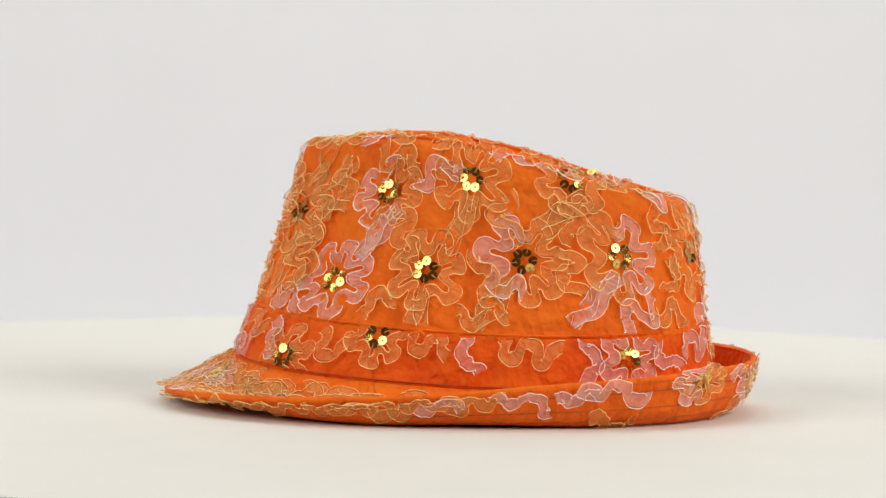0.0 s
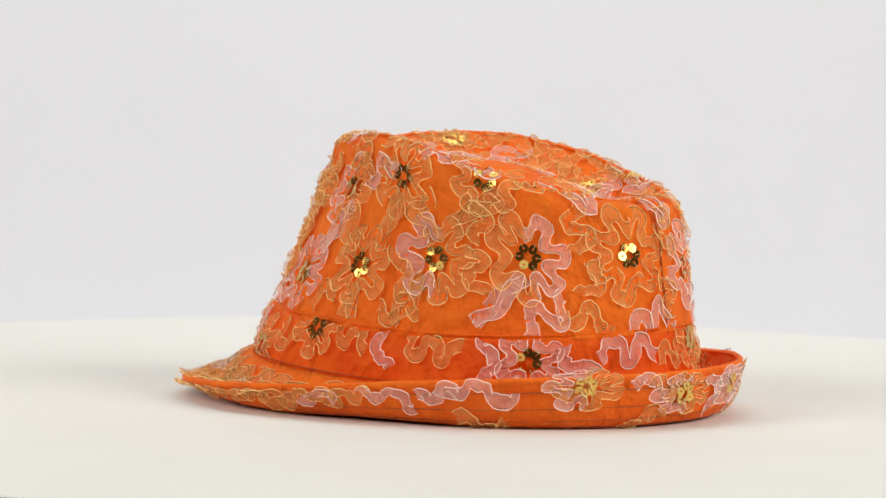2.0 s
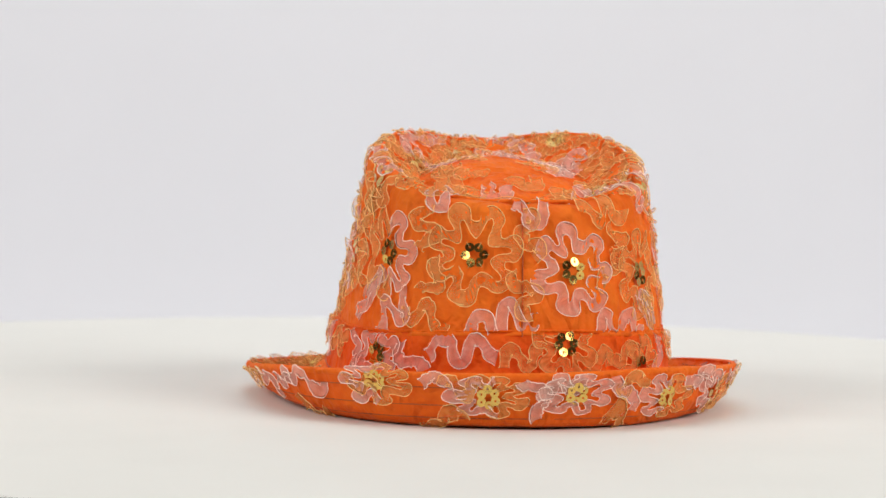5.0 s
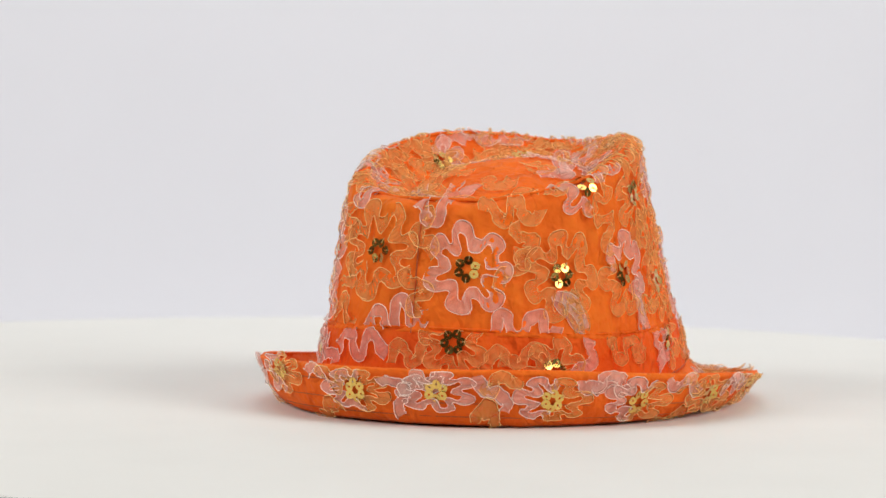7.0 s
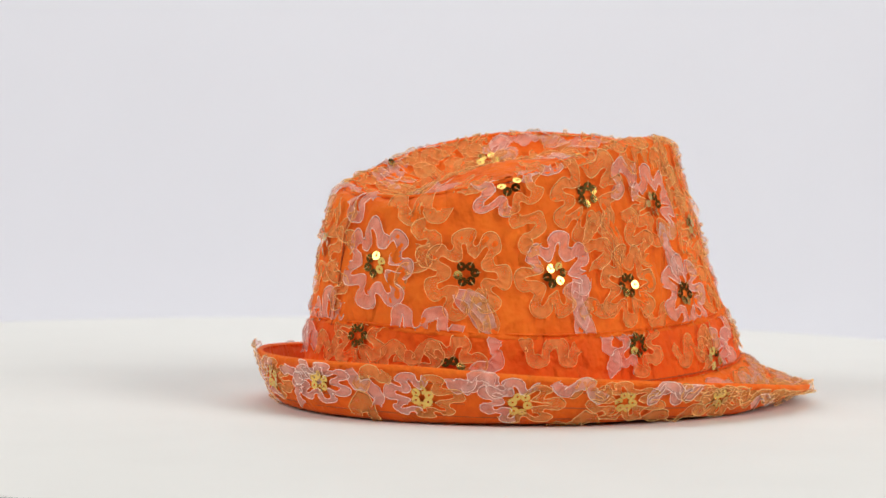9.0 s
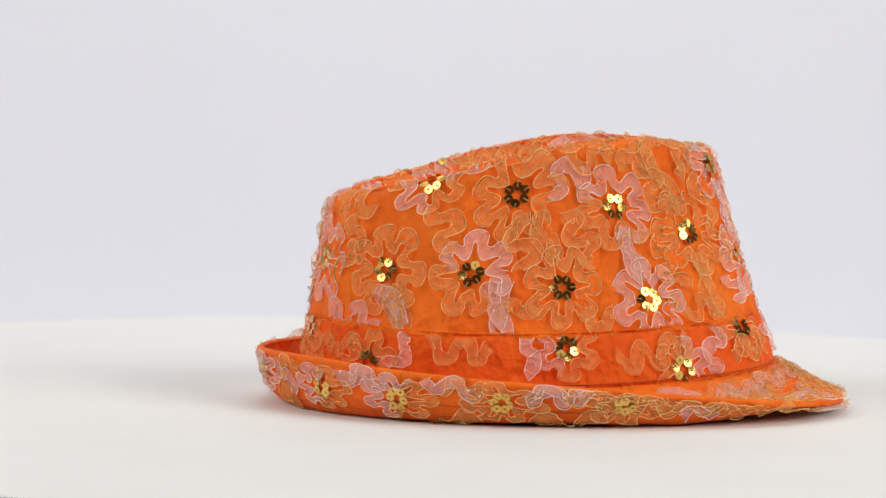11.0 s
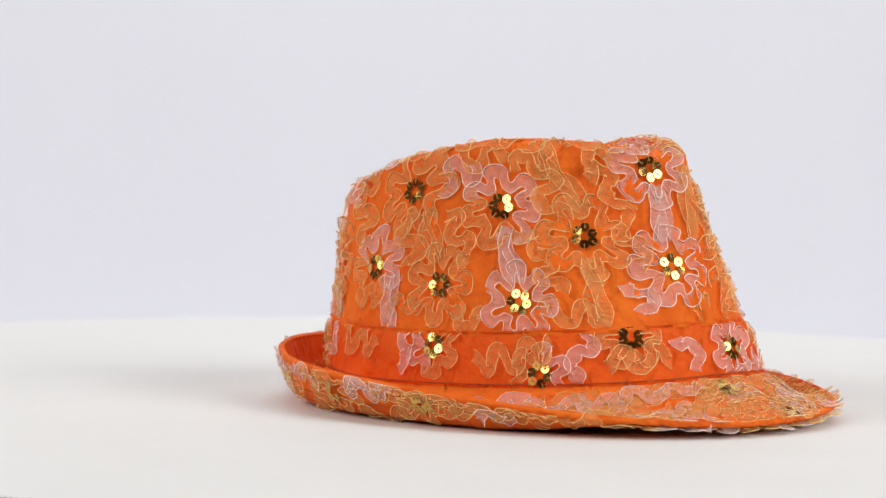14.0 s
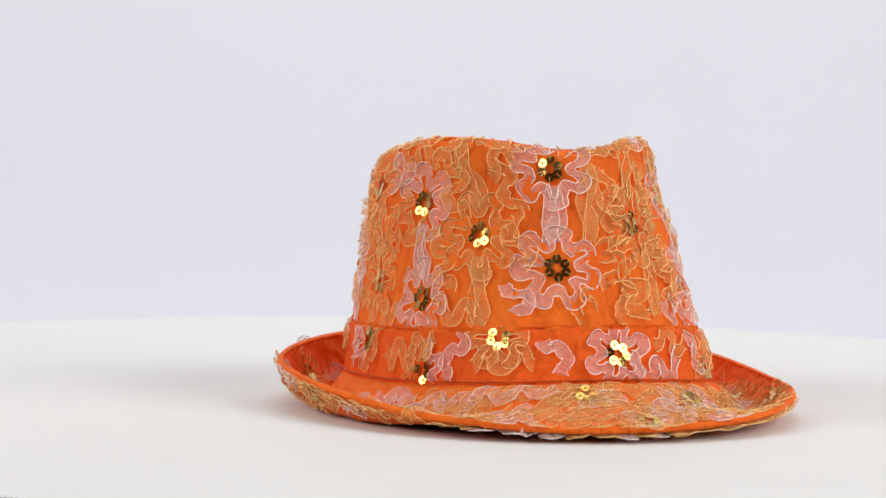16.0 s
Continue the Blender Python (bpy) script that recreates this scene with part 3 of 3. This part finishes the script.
# brim: lying open in front
for a, s, pink in ((-176, -0.88, None), (-158, -0.34, (-90, 90)), (172, -0.28, None), (-140, -0.60, None), (-124, -0.55, (90, 270)), (101, -0.5, None), (-101, -0.6, None), (60, -0.72, None), (84, -0.75, "all"), (-114, -0.80, None)):
    flower(a, s, "brim", 0.0160, rng, pink, 7, None, 0.70)
BRIM = [(104, -0.83, 107, -0.58, "P"), (122, -0.80, 132, -0.80, "P"), (118, -0.24, 143, -0.25, "P"), (144, -0.74, 158, -0.54, "P"), (142, -0.18, 163, -0.20, "P"), (162, -0.26, 180, -0.24, "O"), (167, -0.70, -173, -0.54, "O"),
        (-167, -0.24, -168, -0.86, "P"), (-174, -0.60, -153, -0.40, "P"), (-150, -0.20, -130, -0.34, "O"), (-160, -0.72, -142, -0.76, "O"), (130, -0.45, 148, -0.48, "O")]
BRIM_FAR = [(-132, -0.80, -116, -0.75, "O"), (-128, -0.18, -112, -0.26, "O"), (-150, -0.56, -138, -0.22, "O"), (-112, -0.50, -96, -0.56, "P"), (118, -0.58, 108, -0.36, "O"), (150, -0.90, 164, -0.78, "O"), (-84, -0.4, -66, -0.5, "O"),
            (84, -0.5, 66, -0.4, "O"), (-50, -0.6, -30, -0.5, "P"), (50, -0.6, 30, -0.5, "P"), (-14, -0.6, 14, -0.6, "O"), (-96, -0.2, -82, -0.3, "P"), (-138, -0.46, -122, -0.40, "P")]
for a0, s0, a1, s1, tone in BRIM + BRIM_FAR:
    ruffle(a0, s0, a1, s1, "brim", tone, rng, 0.0034, 0.017, 0.0066)
# the turned-up outside of the brim at the sides and the back
for a, s, pink in ((-42, -0.95, (90, 270)), (-14, -0.84, (90, 270)), (8, -0.86, "all"), (37, -0.80, (80, 250)), (60, -0.80, (60, 250)), (84, -0.84, None), (106, -0.88, None)):
    flower(a, s, "under", 0.0185, rng, pink, 7, None, 0.60)
OUTSIDE = [(-103, -0.92, -97, -0.86, "P"), (-91, -0.96, -80, -0.84, "P"), (-72, -0.98, -58, -0.90, "P"), (-70, -0.62, -60, -0.58, "O"), (-30, -0.58, -22, -0.62, "O"),
           (-29, -0.98, -24, -0.94, "P"), (-4, -0.97, 0, -0.70, "P"), (19, -0.96, 25, -0.72, "P"), (18, -0.58, 24, -0.58, "O")]
OUTSIDE_FAR = [(45, -0.97, 53, -0.95, "P"), (68, -0.97, 78, -0.94, "P"), (70, -0.60, 78, -0.58, "O"), (90, -0.98, 100, -0.97, "P"), (92, -0.60, 102, -0.66, "O"),
               (117, -0.80, 122, -0.90, "P"), (112, -0.96, 128, -0.92, "O"), (-118, -0.94, -108, -0.88, "O")]
for a0, s0, a1, s1, tone in OUTSIDE + OUTSIDE_FAR:
    ruffle(a0, s0, a1, s1, "under", tone, rng, 0.0034, 0.020, 0.0062)
# loops that hang over the edge of the brim
for a in list(range(126, 180, 9)) + list(range(-180, -124, 9)):
    ruffle(a, rng.uniform(-0.93, -0.86), a + 8, rng.uniform(-0.93, -0.86), "brim", "P" if rng.random() < 0.25 else "O", rng, 0.0040, 0.015, 0.0066, 0.0022)
for a in list(range(96, 178, 9)) + list(range(-178, -92, 8)) + [-78, -50, -24, 0, 20, 48, 72, 90]:
    front = math.cos(radians(a)) < 0
    ruffle(a, rng.uniform(-0.97, -0.90), a + 8, rng.uniform(-0.97, -0.90), "under", "P" if rng.random() < (0.2 if front else 0.5) else "O", rng, 0.0032, 0.014, 0.0062, 0.0022)
# the flattened orange ribbon that covers the open front of the brim
for row, level in enumerate((-0.22, -0.45, -0.68)):
    for k in range(17):
        a = (104 + 9.4 * k + 3 * row + rng.uniform(-2, 2) + 180) % 360 - 180
        s = level + rng.uniform(-0.07, 0.07)
        ruffle(a, s, (a + 190) % 360 - 180, s + rng.uniform(-0.08, 0.08), "brim", "P" if rng.random() < 0.14 else "O", rng, 0.0028, 0.020, 0.0092, 0.0012)
# dented top
for a, s, pink in ((133, 1.06, None), (-108, 1.22, (90, 270)), (-50, 1.30, None), (20, 1.32, None), (70, 1.25, (90, 270)), (-160, 1.22, None), (170, 1.30, "all")):
    flower(a, s, "top", 0.0150, rng, pink, 7)
TOP = [(-146, 1.12, -132, 1.10, "O"), (-90, 1.12, -78, 1.12, "O"), (-70, 1.10, -58, 1.10, "P"), (-36, 1.12, -22, 1.12, "O"), (-14, 1.08, 2, 1.10, "P"), (32, 1.10, 48, 1.12, "O"), (88, 1.14, 102, 1.14, "O"), (110, 1.12, 116, 1.34, "P"),
       (146, 1.12, 156, 1.14, "P"), (176, 1.08, -172, 1.10, "O"), (0, 1.66, 40, 1.66, "O")]
TOP_FAR = [(80, 1.68, 110, 1.70, "O"), (150, 1.66, 170, 1.70, "P"), (-150, 1.70, -130, 1.72, "O"), (-80, 1.68, -50, 1.70, "O"), (-30, 1.56, -6, 1.56, "P"), (80, 1.52, 100, 1.56, "P"), (-100, 1.54, -80, 1.56, "O"), (36, 1.46, 54, 1.46, "O"),
           (-140, 1.48, -126, 1.46, "O"), (128, 1.46, 144, 1.48, "O")]
for a0, s0, a1, s1, tone in TOP + TOP_FAR:
    ruffle(a0, s0, a1, s1, "top", tone, rng, 0.0046, 0.018, 0.0092)
for a in range(-176, 184, 17):
    ruffle(a, 1.05, a + 14, 1.07, "top", "P" if rng.random() < 0.25 else "O", rng, 0.0040, 0.018, 0.0080, 0.0026)
    ruffle(a + 8, rng.uniform(1.22, 1.30), a + 26, rng.uniform(1.22, 1.32), "top", "P" if rng.random() < 0.3 else "O", rng, 0.0046, 0.018, 0.0090)
for a in (-178, -168, -158, -149, -141, 172, 158, 148, -128, -112, -94, -78, -60, -48, 44, 66, 80, 96, 110, 124, 136):
    ruffle(a, 0.985, a + 9, 1.0, "crown", "P" if rng.random() < 0.25 else "O", rng, 0.0030, 0.017, 0.0064, 0.0024)
for a, s in ((-170, 0.70), (-152, 0.66), (-151, 0.44), (-168, 0.40)):
    ruffle(a, s + 0.12, a + 3, s - 0.12, "crown", "O", rng, 0.0046, 0.014, 0.0066, 0.0036)
# orange lengths that fill the cloth between the flowers
for a, s in ((-173, 0.82), (-174, 0.52), (-147, 0.48), (-144, 0.78), (-117, 0.60), (-90, 0.72), (-96, 0.46), (-72, 0.78), (-40, 0.82), (-3, 0.80), (34, 0.74), (-4, 0.50), (66, 0.74), (104, 0.62), (88, 0.62), (126, 0.48), (130, 0.78), (150, 0.82), (152, 0.60)):
    ruffle(a - rng.uniform(0, 3), s + 0.09, a + rng.uniform(0, 4), s - 0.09, "crown", "O", rng, 0.0046, 0.015, 0.0066, 0.0036)
for a0, s0, a1, s1, tone in ((95, 1.50, 172, 1.52, "P"), (-62, 1.40, 30, 1.40, "P"), (-110, 1.5, -30, 1.48, "O"), (-20, 1.45, 60, 1.45, "O"), (-175, 1.4, -120, 1.45, "P")):
    trail(a0, s0, a1, s1, "top", tone, rng, 0.014)


# ---- what moves ----
RATE = -15.6                                    # degrees a second


def motions():
    rows = [(float(t), pose(0, 0, 0, 0, 0, RATE * t)) for t in range(17)]
    walk(hat, rows)


motions()
